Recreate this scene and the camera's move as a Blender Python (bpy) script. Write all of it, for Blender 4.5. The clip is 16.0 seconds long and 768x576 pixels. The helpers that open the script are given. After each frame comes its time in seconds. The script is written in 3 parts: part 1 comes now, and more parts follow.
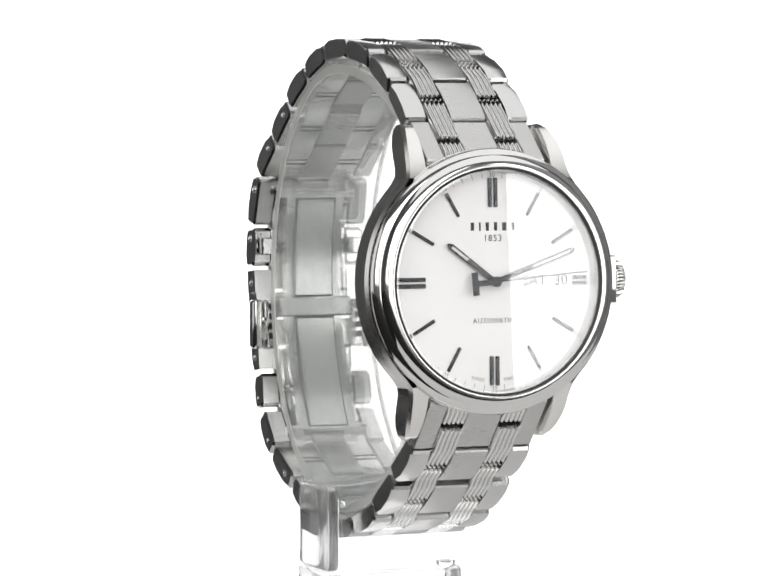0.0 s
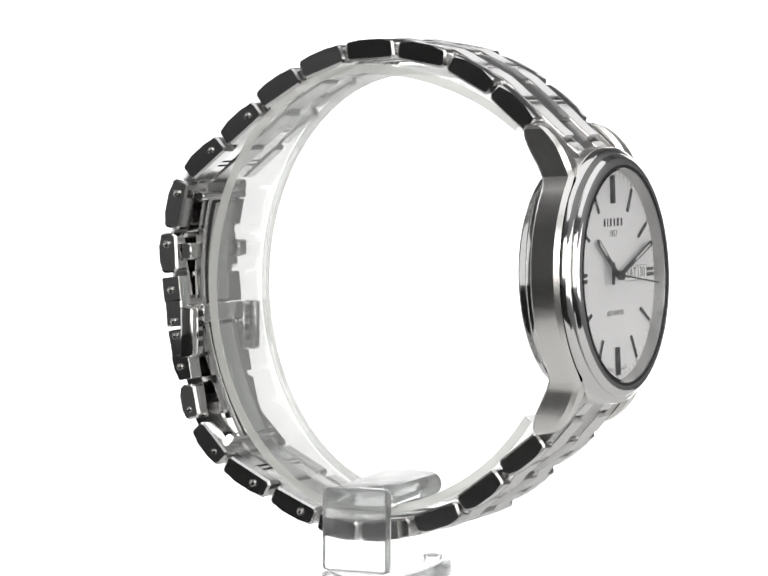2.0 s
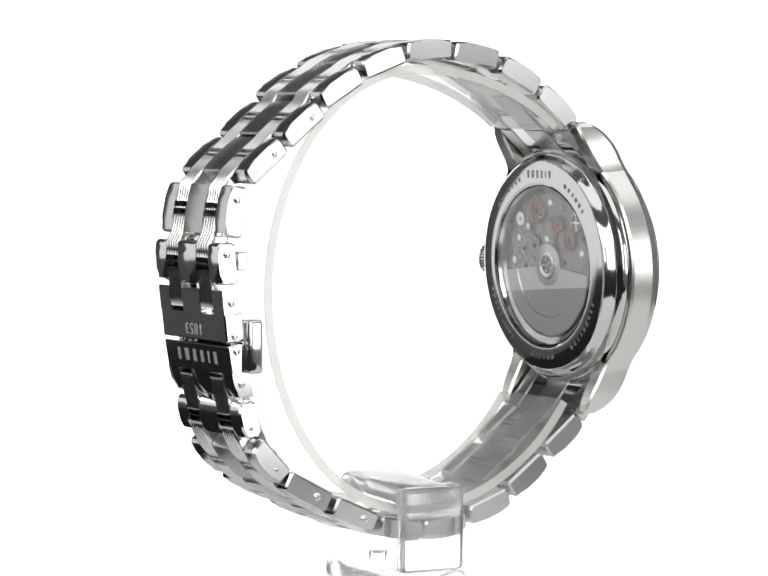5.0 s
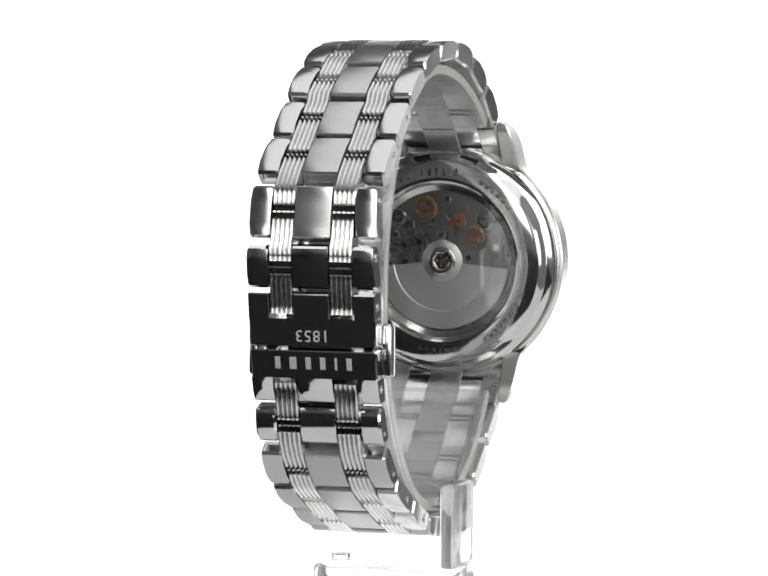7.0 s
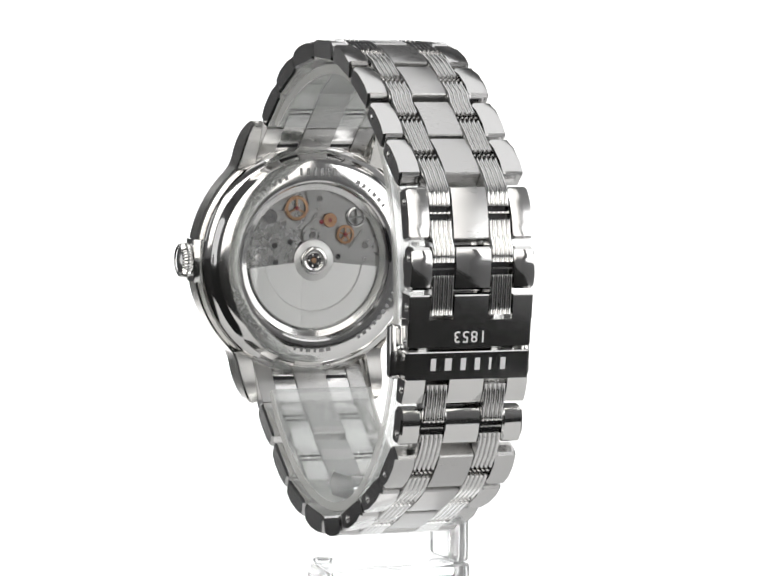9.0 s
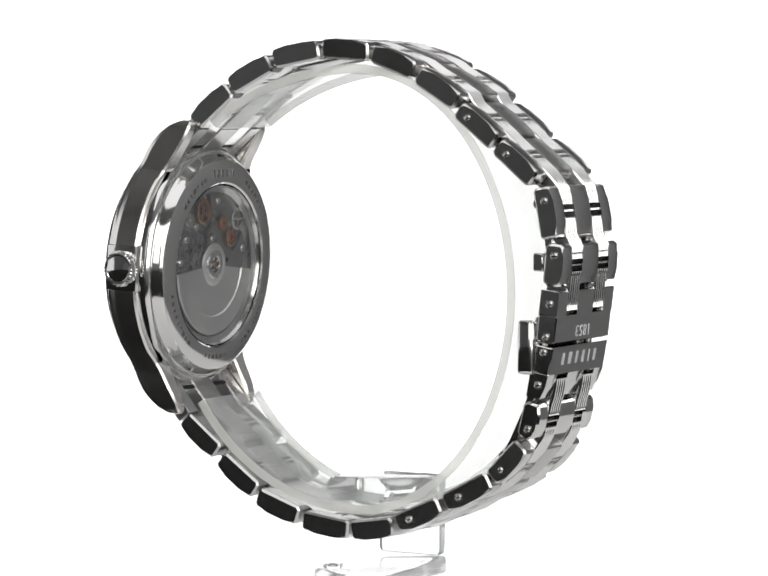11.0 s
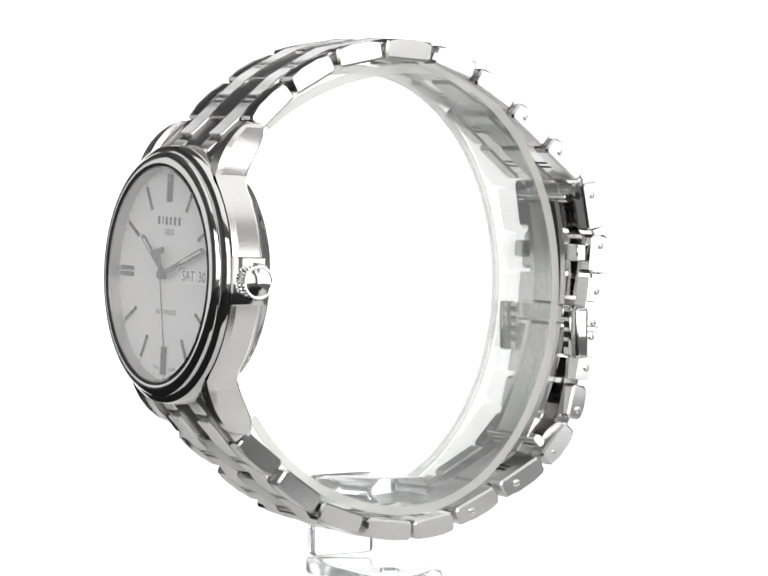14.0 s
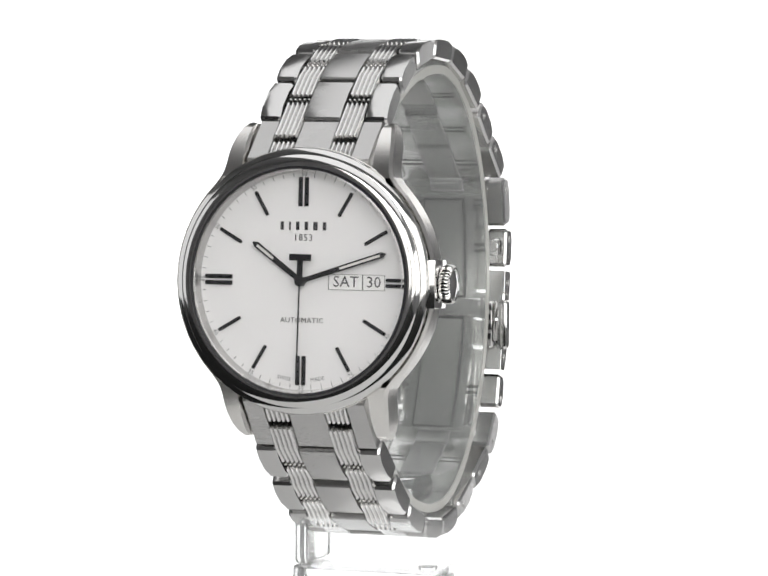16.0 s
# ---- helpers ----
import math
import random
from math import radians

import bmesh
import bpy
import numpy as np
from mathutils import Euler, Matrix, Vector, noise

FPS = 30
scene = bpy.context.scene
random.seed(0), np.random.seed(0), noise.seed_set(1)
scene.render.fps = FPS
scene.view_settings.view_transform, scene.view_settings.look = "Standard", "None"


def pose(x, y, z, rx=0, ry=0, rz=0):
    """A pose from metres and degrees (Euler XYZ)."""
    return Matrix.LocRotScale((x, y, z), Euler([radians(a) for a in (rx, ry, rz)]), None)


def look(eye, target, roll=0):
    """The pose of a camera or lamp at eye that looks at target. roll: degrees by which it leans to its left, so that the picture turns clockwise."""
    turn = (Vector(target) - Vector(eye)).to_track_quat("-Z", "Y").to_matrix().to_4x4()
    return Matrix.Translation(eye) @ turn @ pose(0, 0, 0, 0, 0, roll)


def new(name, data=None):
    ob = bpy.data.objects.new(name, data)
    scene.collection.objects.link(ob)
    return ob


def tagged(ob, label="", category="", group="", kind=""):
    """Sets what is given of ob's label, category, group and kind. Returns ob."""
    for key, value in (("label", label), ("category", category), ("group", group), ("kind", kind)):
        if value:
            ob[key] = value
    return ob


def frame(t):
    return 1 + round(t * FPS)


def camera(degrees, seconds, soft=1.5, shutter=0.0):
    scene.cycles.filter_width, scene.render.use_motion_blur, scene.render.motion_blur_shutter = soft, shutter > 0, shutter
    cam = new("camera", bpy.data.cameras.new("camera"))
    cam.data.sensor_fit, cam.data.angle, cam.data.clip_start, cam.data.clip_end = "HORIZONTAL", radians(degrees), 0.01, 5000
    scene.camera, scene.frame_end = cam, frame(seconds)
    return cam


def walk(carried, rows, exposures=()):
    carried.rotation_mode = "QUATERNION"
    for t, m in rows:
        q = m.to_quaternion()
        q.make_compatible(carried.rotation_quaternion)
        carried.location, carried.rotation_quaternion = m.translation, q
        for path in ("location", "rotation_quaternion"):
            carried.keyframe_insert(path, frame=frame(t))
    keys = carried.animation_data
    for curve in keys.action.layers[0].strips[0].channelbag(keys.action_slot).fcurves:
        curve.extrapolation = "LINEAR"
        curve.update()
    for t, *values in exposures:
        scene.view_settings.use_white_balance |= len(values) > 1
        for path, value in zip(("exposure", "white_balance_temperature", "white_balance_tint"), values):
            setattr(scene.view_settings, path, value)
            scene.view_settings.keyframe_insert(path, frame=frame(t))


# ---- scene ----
# A wristwatch on a clear plastic display stand turns on a shooting table before a still camera.
# Watch dimensions are in millimetres; part() turns them into metres.
EYE = (0.0, -0.530, 0.0795)
cam = camera(13.43, 16.0, soft=1.6)
CAM_POSE = Matrix.Translation(EYE) @ pose(0, 0, 0, 90 - 3.391, 0, 0.025) @ pose(0, 0, 0, 0, 0, 0.282)
walk(cam, [(0.0, CAM_POSE), (16.0, CAM_POSE)])

TURN_START, TURN_RATE = 23.65, 19.848   # degrees, degrees per second
TURN_LAG = 0.6   # degrees by which the turntable lags half way


# ---- light ----
world = bpy.data.worlds.new("studio_air")
scene.world = world
world.use_nodes = True
world.node_tree.nodes["Background"].inputs[0].default_value = (0.9, 0.95, 1.0, 1)
world.node_tree.nodes["Background"].inputs[1].default_value = 0.07


def softbox(name, eye, target, width, height, radiance, colour=(1, 1, 1)):
    data = bpy.data.lights.new(name, "AREA")
    data.shape, data.size, data.size_y = "RECTANGLE", width, height
    data.energy = radiance * math.pi * width * height
    data.color = colour
    ob = new(name, data)
    ob.matrix_world = look(eye, target)
    return ob


softbox("softbox_left", (-0.175, -0.66, 0.27), (0, 0, 0.06), 0.31, 0.44, 1.7, (1.0, 0.98, 0.945))
softbox("softbox_right", (0.27, -0.66, 0.235), (0, 0, 0.06), 0.50, 0.50, 1.8, (1.0, 0.98, 0.945))
softbox("softbox_over_camera", (0, -0.78, 0.45), (0, 0, 0.06), 0.7, 0.26, 2.2)
softbox("strip_light_right", (0.536, -0.382, 0.115), (0, 0, 0.06), 0.15, 0.28, 2.7)
softbox("softbox_side_right", (0.626, -0.203, 0.125), (0, 0, 0.06), 0.25, 0.30, 1.7)
softbox("softbox_side_left", (-0.594, 0.083, 0.16), (0, 0, 0.06), 0.52, 0.38, 0.75)
softbox("ceiling_softbox", (0.55, 0, 1.85), (0.55, 0.001, 0), 2.7, 2.7, 1.0)


# ---- materials ----
def material(name, colour, rough=0.5, metal=0.0, grain=0.0, grain_scale=400.0, stretch=(1, 1, 1), bump=0.0, spec=0.5):
    """A Principled material with two scales of variation in roughness and relief."""
    m = bpy.data.materials.new(name)
    m.use_nodes = True
    nodes, links = m.node_tree.nodes, m.node_tree.links
    b = nodes["Principled BSDF"]
    b.inputs["Base Color"].default_value = (*colour, 1)
    b.inputs["Roughness"].default_value = rough
    b.inputs["Metallic"].default_value = metal
    b.inputs["Specular IOR Level"].default_value = spec
    if grain or bump:
        tc = nodes.new("ShaderNodeTexCoord")
        mp = nodes.new("ShaderNodeMapping")
        mp.inputs["Scale"].default_value = stretch
        fine = nodes.new("ShaderNodeTexNoise")
        fine.inputs["Scale"].default_value = grain_scale
        fine.inputs["Detail"].default_value = 4
        broad = nodes.new("ShaderNodeTexNoise")
        broad.inputs["Scale"].default_value = grain_scale * 0.12
        mix = nodes.new("ShaderNodeMath")
        mix.operation = "ADD"
        links.new(tc.outputs["Object"], mp.inputs["Vector"])
        links.new(mp.outputs["Vector"], fine.inputs["Vector"])
        links.new(tc.outputs["Object"], broad.inputs["Vector"])
        links.new(fine.outputs["Fac"], mix.inputs[0])
        links.new(broad.outputs["Fac"], mix.inputs[1])
        if grain:
            r = nodes.new("ShaderNodeMapRange")
            r.inputs["From Min"].default_value, r.inputs["From Max"].default_value = 0.6, 1.4
            r.inputs["To Min"].default_value, r.inputs["To Max"].default_value = max(0.02, rough - grain), rough + grain
            links.new(mix.outputs[0], r.inputs["Value"])
            links.new(r.outputs[0], b.inputs["Roughness"])
        if bump:
            bp = nodes.new("ShaderNodeBump")
            bp.inputs["Strength"].default_value = bump
            bp.inputs["Distance"].default_value = 0.00005
            links.new(fine.outputs["Fac"], bp.inputs["Height"])
            links.new(bp.outputs["Normal"], b.inputs["Normal"])
    return m


def clear(name, colour, rough, ior):
    m = material(name, colour, rough)
    b = m.node_tree.nodes["Principled BSDF"]
    b.inputs["Transmission Weight"].default_value = 1.0
    b.inputs["IOR"].default_value = ior
    return m


def glowing(name, colour, strength):
    m = material(name, colour, 0.6)
    b = m.node_tree.nodes["Principled BSDF"]
    b.inputs["Emission Color"].default_value = (*colour, 1)
    b.inputs["Emission Strength"].default_value = strength
    return m


STEEL = material("polished_steel", (0.76, 0.755, 0.745), 0.09, 1.0, 0.02, 4000)
SATIN = material("satin_steel", (0.57, 0.565, 0.56), 0.30, 1.0, 0.07, 700, (1, 14, 14), 0.16)
SIDE_STEEL = material("side_brushed_steel", (0.66, 0.655, 0.65), 0.175, 1.0, 0.03, 1200, (1, 1, 6), 0.04)
CASE_STEEL = material("case_satin_steel", (0.84, 0.825, 0.80), 0.215, 1.0, 0.008, 500)


def brushed(m, axis, amount):
    """Draws reflections out across the grain, which runs along axis in the thing's own space."""
    nodes, links = m.node_tree.nodes, m.node_tree.links
    b = nodes["Principled BSDF"]
    turn = nodes.new("ShaderNodeVectorTransform")
    turn.vector_type, turn.convert_from, turn.convert_to = "VECTOR", "OBJECT", "WORLD"
    turn.inputs[0].default_value = axis
    links.new(turn.outputs[0], b.inputs["Tangent"])
    b.inputs["Anisotropic"].default_value = amount
    b.inputs["Anisotropic Rotation"].default_value = 0.25


brushed(CASE_STEEL, (0, 1, 0), 0.85)
BLADE = material("blade_steel", (0.82, 0.815, 0.80), 0.2, 1.0, 0.05, 900, (1, 1, 10), 0.05)
ENGRAVE = material("engraved_steel", (0.85, 0.85, 0.85), 0.55, 1.0)
RIBBED = material("ribbed_steel", (0.80, 0.795, 0.79), 0.14, 1.0, 0.05, 1500)
# steel with the shade of gaps and recesses put into its colour
SHADE_STEEL = material("recess_shade_steel", (0.05, 0.05, 0.052), 0.5, 1.0, 0.1, 900)
DIAL = material("dial_lacquer", (0.81, 0.805, 0.805), 0.42, 0.0, 0.04, 900)
WHITE_PRINT = material("date_disc_white", (0.86, 0.86, 0.85), 0.5)
BLACK_PRINT = material("black_print", (0.025, 0.025, 0.028), 0.5)
GREY_PRINT = material("grey_print", (0.16, 0.16, 0.165), 0.5)
MARKER = material("marker_metal", (0.10, 0.10, 0.105), 0.18, 1.0)
HAND = material("hand_metal", (0.13, 0.13, 0.135), 0.16, 1.0)
LUME = material("hand_inlay", (0.62, 0.62, 0.60), 0.5)
BRASS = material("movement_brass", (0.40, 0.235, 0.135), 0.36, 1.0, 0.06, 900)
BRIDGE = material("movement_bridge", (0.34, 0.34, 0.335), 0.3, 1.0, 0.1, 900, (1, 8, 1), 0.1)
ROTOR = material("rotor_steel", (0.72, 0.72, 0.71), 0.36, 1.0, 0.08, 600, (1, 10, 1), 0.1)
JEWEL = material("ruby_jewel", (0.20, 0.03, 0.04), 0.1)
GLASS = clear("sapphire", (1, 1, 1), 0.0, 1.77)
CUFF = clear("thin_clear_acrylic", (0.97, 0.985, 0.975), 0.03, 1.3)
PLASTIC = clear("clear_acrylic", (0.95, 0.957, 0.955), 0.03, 1.47)
FROST = bpy.data.materials.new("frosted_acrylic_edge")
FROST.use_nodes = True


def frosted(m):
    """A cut acrylic edge: part clear, part scattering on both sides."""
    nodes, links = m.node_tree.nodes, m.node_tree.links
    nodes.remove(nodes["Principled BSDF"])
    diffuse, through_light, clear_part = nodes.new("ShaderNodeBsdfDiffuse"), nodes.new("ShaderNodeBsdfTranslucent"), nodes.new("ShaderNodeBsdfTransparent")
    diffuse.inputs[0].default_value = through_light.inputs[0].default_value = (0.98, 0.975, 0.93, 1)
    a, b = nodes.new("ShaderNodeMixShader"), nodes.new("ShaderNodeMixShader")
    a.inputs[0].default_value, b.inputs[0].default_value = 0.2, 0.64
    links.new(diffuse.outputs[0], a.inputs[1])
    links.new(through_light.outputs[0], a.inputs[2])
    links.new(a.outputs[0], b.inputs[1])
    links.new(clear_part.outputs[0], b.inputs[2])
    links.new(b.outputs[0], nodes["Material Output"].inputs[0])


frosted(FROST)


def thin(m, share, veil):
    """Lets a share of the light straight through a clear material."""
    nodes, links = m.node_tree.nodes, m.node_tree.links
    mix, straight = nodes.new("ShaderNodeMixShader"), nodes.new("ShaderNodeBsdfTransparent")
    straight.inputs[0].default_value = (0.985, 0.99, 0.985, 1)
    mix.inputs[0].default_value = share
    links.new(nodes["Principled BSDF"].outputs[0], mix.inputs[1])
    links.new(straight.outputs[0], mix.inputs[2])
    # rubbed surfaces scatter a little on both sides
    haze, glow_through, both, top = (nodes.new(k) for k in ("ShaderNodeBsdfDiffuse", "ShaderNodeBsdfTranslucent", "ShaderNodeMixShader", "ShaderNodeMixShader"))
    haze.inputs[0].default_value = glow_through.inputs[0].default_value = (0.95, 0.965, 0.965, 1)
    both.inputs[0].default_value, top.inputs[0].default_value = 0.5, veil
    links.new(haze.outputs[0], both.inputs[1])
    links.new(glow_through.outputs[0], both.inputs[2])
    links.new(mix.outputs[0], top.inputs[1])
    links.new(both.outputs[0], top.inputs[2])
    links.new(top.outputs[0], nodes["Material Output"].inputs[0])


thin(PLASTIC, 0.06, 0.07)
thin(CUFF, 0.8, 0.16)
SWEEP = glowing("backlit_acrylic_sheet", (0.9, 0.9, 0.9), 1.15)
# no lamp in the disc: glow added to its colour to keep it white
DISC = glowing("added_glow_turntable_acrylic", (0.85, 0.85, 0.85), 0.5)
APRON = material("white_acrylic_sheet", (0.78, 0.78, 0.775), 0.45, 0, 0.05, 30)
ROOM = material("grey_studio_paint", (0.62, 0.62, 0.625), 0.8, 0, 0.05, 8)
# darker wall grey, so that the unseen left and back walls reflect dark
DARKER_WALL = material("darker_grey_wall", (0.34, 0.34, 0.341), 0.9, 0, 0.05, 8)
TABLE = material("black_velvet", (0.014, 0.014, 0.014), 0.95, 0, 0.03, 20, spec=0.05)


# ---- mesh helpers ----
MM = 0.001


def empty(name, m=Matrix()):
    ob = new(name)
    ob.empty_display_size = 0.01
    ob.matrix_world = m
    return ob


def part(name, bm, mat, parent=None, label="", smooth=40, frame_mm=None):
    """Links a bmesh in millimetres as one mesh object under parent."""
    if frame_mm is not None:
        bm.transform(frame_mm)
    bm.transform(Matrix.Scale(MM, 4))
    bmesh.ops.recalc_face_normals(bm, faces=bm.faces)
    me = bpy.data.meshes.new(name)
    bm.to_mesh(me)
    bm.free()
    me.materials.append(mat)
    if smooth:
        me.shade_smooth()
        me.set_sharp_from_angle(angle=radians(smooth))
    ob = new(name, me)
    ob.parent = parent
    if label:
        ob["label"] = label
    return ob


def lathe(profile, seg=96, closed=False):
    """Turns a profile of (radius, height) round the z axis."""
    bm = bmesh.new()
    rings = []
    for r, z in profile:
        if r < 1e-6:
            rings.append([bm.verts.new((0, 0, z))])
        else:
            rings.append([bm.verts.new((r * math.cos(2 * math.pi * i / seg), r * math.sin(2 * math.pi * i / seg), z)) for i in range(seg)])
    pairs = list(zip(rings, rings[1:]))
    if closed:
        pairs.append((rings[-1], rings[0]))
    for a, b in pairs:
        for i in range(seg):
            j = (i + 1) % seg
            if len(a) == 1 and len(b) == 1:
                continue
            if len(a) == 1:
                bm.faces.new((a[0], b[i], b[j]))
            elif len(b) == 1:
                bm.faces.new((a[i], a[j], b[0]))
            else:
                bm.faces.new((a[i], a[j], b[j], b[i]))
    return bm


def box(x0, x1, y0, y1, z0, z1, bevel=0.0, segments=1):
    bm = bmesh.new()
    bmesh.ops.create_cube(bm, size=1)
    bm.transform(Matrix.Translation(((x0 + x1) / 2, (y0 + y1) / 2, (z0 + z1) / 2)) @ Matrix.Diagonal((x1 - x0, y1 - y0, z1 - z0, 1)))
    if bevel:
        bmesh.ops.bevel(bm, geom=bm.edges[:], offset=bevel, segments=segments, profile=0.5, affect="EDGES")
    return bm


def prism(outline, x0, x1, bevel=0.0, tilt=0.0, lean=0.0):
    """An outline of (y, z) drawn out along x; tilt and lean slant the end faces by that many millimetres, along y and along z."""
    bm = bmesh.new()
    n = len(outline)
    ymid = sum(p[0] for p in outline) / n
    half = max(abs(p[0] - ymid) for p in outline) or 1
    a = [bm.verts.new((x0 + tilt * (y - ymid) / half + lean * z / 1.5, y, z)) for y, z in outline]
    b = [bm.verts.new((x1 + tilt * (y - ymid) / half + lean * z / 1.5, y, z)) for y, z in outline]
    ends = [bm.faces.new(a), bm.faces.new(b[::-1])]
    for i in range(n):
        j = (i + 1) % n
        bm.faces.new((a[i], b[i], b[j], a[j]))
    if bevel:
        edges = [e for f in ends for e in f.edges]
        bmesh.ops.bevel(bm, geom=edges, offset=bevel, segments=1, affect="EDGES")
    return bm


def join(*meshes):
    """Puts the others' geometry into the first."""
    out = meshes[0]
    for other in meshes[1:]:
        me = bpy.data.meshes.new("scratch")
        other.to_mesh(me)
        out.from_mesh(me)
        other.free()
        bpy.data.meshes.remove(me)
    return out


def moved(bm, m):
    bm.transform(m)
    return bm


def lettering(text, size, depth=0.04, spacing=1.0):
    """Words in the built-in font as a bmesh, centred, in millimetres."""
    cu = bpy.data.curves.new("lettering", "FONT")
    cu.body, cu.size, cu.extrude = text, size, depth
    cu.align_x, cu.align_y = "CENTER", "CENTER"
    cu.space_character = spacing
    cu.resolution_u = 2
    ob = new("lettering", cu)
    me = bpy.data.meshes.new_from_object(ob.evaluated_get(bpy.context.evaluated_depsgraph_get()))
    bm = bmesh.new()
    bm.from_mesh(me)
    bpy.data.objects.remove(ob)
    bpy.data.curves.remove(cu)
    bpy.data.meshes.remove(me)
    return bm


def name_blocks(width, height, depth, mat, parent, m, frame_mm=None):
    """A maker's name as six plain blocks, each a part."""
    shares = (0.42, 0.2, 0.42, 0.42, 0.55, 0.42)
    gap = 0.75
    unit = width / (sum(shares) + gap * 5)
    x = -width / 2
    for share in shares:
        part("mark_block", moved(box(x, x + share * unit, -height / 2, height / 2, -depth, depth), m), mat, parent, "", 0, frame_mm)
        x += (share + gap) * unit


# ---- the studio ----
def build_room():
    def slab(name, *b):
        # these two unseen walls are darkened for the reflections in the steel
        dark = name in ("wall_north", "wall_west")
        tagged(part(name, box(*[1000 * v for v in b]), DARKER_WALL if dark else ROOM, smooth=0), kind="structure",
               label=("unseen darkened grey studio " if dark else "grey painted studio ") + name.split("_")[0], category=name.split("_")[0])
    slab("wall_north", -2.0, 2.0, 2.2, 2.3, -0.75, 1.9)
    slab("wall_south", -2.0, 2.0, -2.3, -2.2, -0.75, 1.9)
    slab("wall_east", 2.0, 2.1, -2.3, 2.3, -0.75, 1.9)
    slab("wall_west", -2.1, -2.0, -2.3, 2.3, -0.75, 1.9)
    slab("floor", -2.1, 2.1, -2.3, 2.3, -0.85, -0.75)
    slab("ceiling", -2.1, 2.1, -2.3, 2.3, 1.9, 2.0)


def build_table():
    tagged(part("shooting_table", box(-700, 200, -750, 132, -750, -24, 3), TABLE), "dark shooting table under a white sweep", "table", kind="structure")
    # added below the camera's view, sized to brighten reflections in the lower steel
    tagged(part("apron", box(-62, 190, -110, 130, -23.5, -20, 0.5), APRON), "unseen white acrylic sheet added to reflect into the watch", "table top", kind="structure")
    tagged(part("ground", lathe([(0, 0), (11.6, 0), (12, -0.4), (12, -20), (0, -20)], 96), DISC), "small white acrylic turntable disc with an added glow", "turntable", kind="structure")
    tagged(part("backdrop", box(-200, 200, 300, 304, -150, 170, 1), SWEEP), "plain white backlit panel behind the watch", "backdrop", kind="structure")


# ---- the display stand ----
def build_stand():
    stand = empty("display_stand")
    tagged(stand, "clear acrylic display stand with an open cuff and flat foot", "stand")
    # open cuff inside the bracelet
    cy, cz, ry, rz, th = -0.5, 48.2, 29.0, 36.3, 1.7
    bm = bmesh.new()
    rings = []
    rims = {-1: bmesh.new(), 1: bmesh.new()}
    rim_rings = {-1: [], 1: []}
    a0, a1, n = radians(180 - 48), radians(-180 + 33), 72
    for k in range(n + 1):
        a = a0 + (a1 - a0) * k / n
        c, s = math.cos(a), math.sin(a)
        ry = 28.6 if c > 0 else 41.0 if s > 0 else 35.5
        for side in (-1, 1):
            rim_rings[side].append([rims[side].verts.new((0.1 + side * x, cy + (ry - d) * c, cz + (rz - d) * s)) for x, d in ((8.85, 0.15), (9.1, 0.15), (9.1, th - 0.15), (8.85, th - 0.15))])
        rings.append([bm.verts.new((x, cy + (ry - d) * c, cz + (rz - d) * s)) for x, d in ((-8.7, 0.3), (-8.4, 0), (8.6, 0), (8.9, 0.3), (8.9, th - 0.3), (8.6, th), (-8.4, th), (-8.7, th - 0.3))])
    for a, b in zip(rings, rings[1:]):
        for i in range(8):
            j = (i + 1) % 8
            bm.faces.new((a[i], b[i], b[j], a[j]))
    bm.faces.new(rings[0])
    bm.faces.new(rings[-1])
    cuff = part("cuff", bm, CUFF, stand, "clear open cuff")
    for side in (-1, 1):
        for a, b in zip(rim_rings[side], rim_rings[side][1:]):
            for i in range(4):
                j = (i + 1) % 4
                rims[side].faces.new((a[i], b[i], b[j], a[j]))
        rims[side].faces.new(rim_rings[side][0])
        rims[side].faces.new(rim_rings[side][-1])
        part("cuff_edge", rims[side], FROST, cuff, "frosted cut edge")
    pill = [(-1.35 + sy * 4.0 + 1.9 * math.cos(radians(a)), 1.9 * math.sin(radians(a))) for sy, a0 in ((1, -90), (-1, 90)) for a in range(a0, a0 + 181, 20)]
    part("arm", moved(prism(pill, 0.05, 17.6, 0.5), pose(-10.6, 0, 14.75, 0, -3.5, 0)), PLASTIC, stand)
    part("stem", box(-13.3, -10.7, -7.0, 4.7, 3.15, 16.7, 0.85, 3), PLASTIC, stand)
    part("foot", box(-13.4, 10.8, -7.3, 4.8, 0.0, 3.1, 0.7, 3), PLASTIC, stand)
    part("foot_boss", moved(lathe([(0, 0), (1.5, 0), (1.6, 0.2), (1.6, 0.6), (0.7, 0.7), (0.6, 0.3), (0, 0.3)], 24), Matrix.Translation((9.0, -4.5, 3.1))), PLASTIC, stand)
    return stand


# ---- the watch ----
LEAN = 2.5
# case frame: x towards three o'clock, y towards twelve, z out of the dial; origin at the dial's centre
CASE = Matrix.Translation((0.33, -39.6, 51.3)) @ pose(0, 0, 0, 90 - LEAN, 0, 0)
CX = 0.2          # middle of the bracelet
HALF = 10.2       # half its width
THICK = 2.75
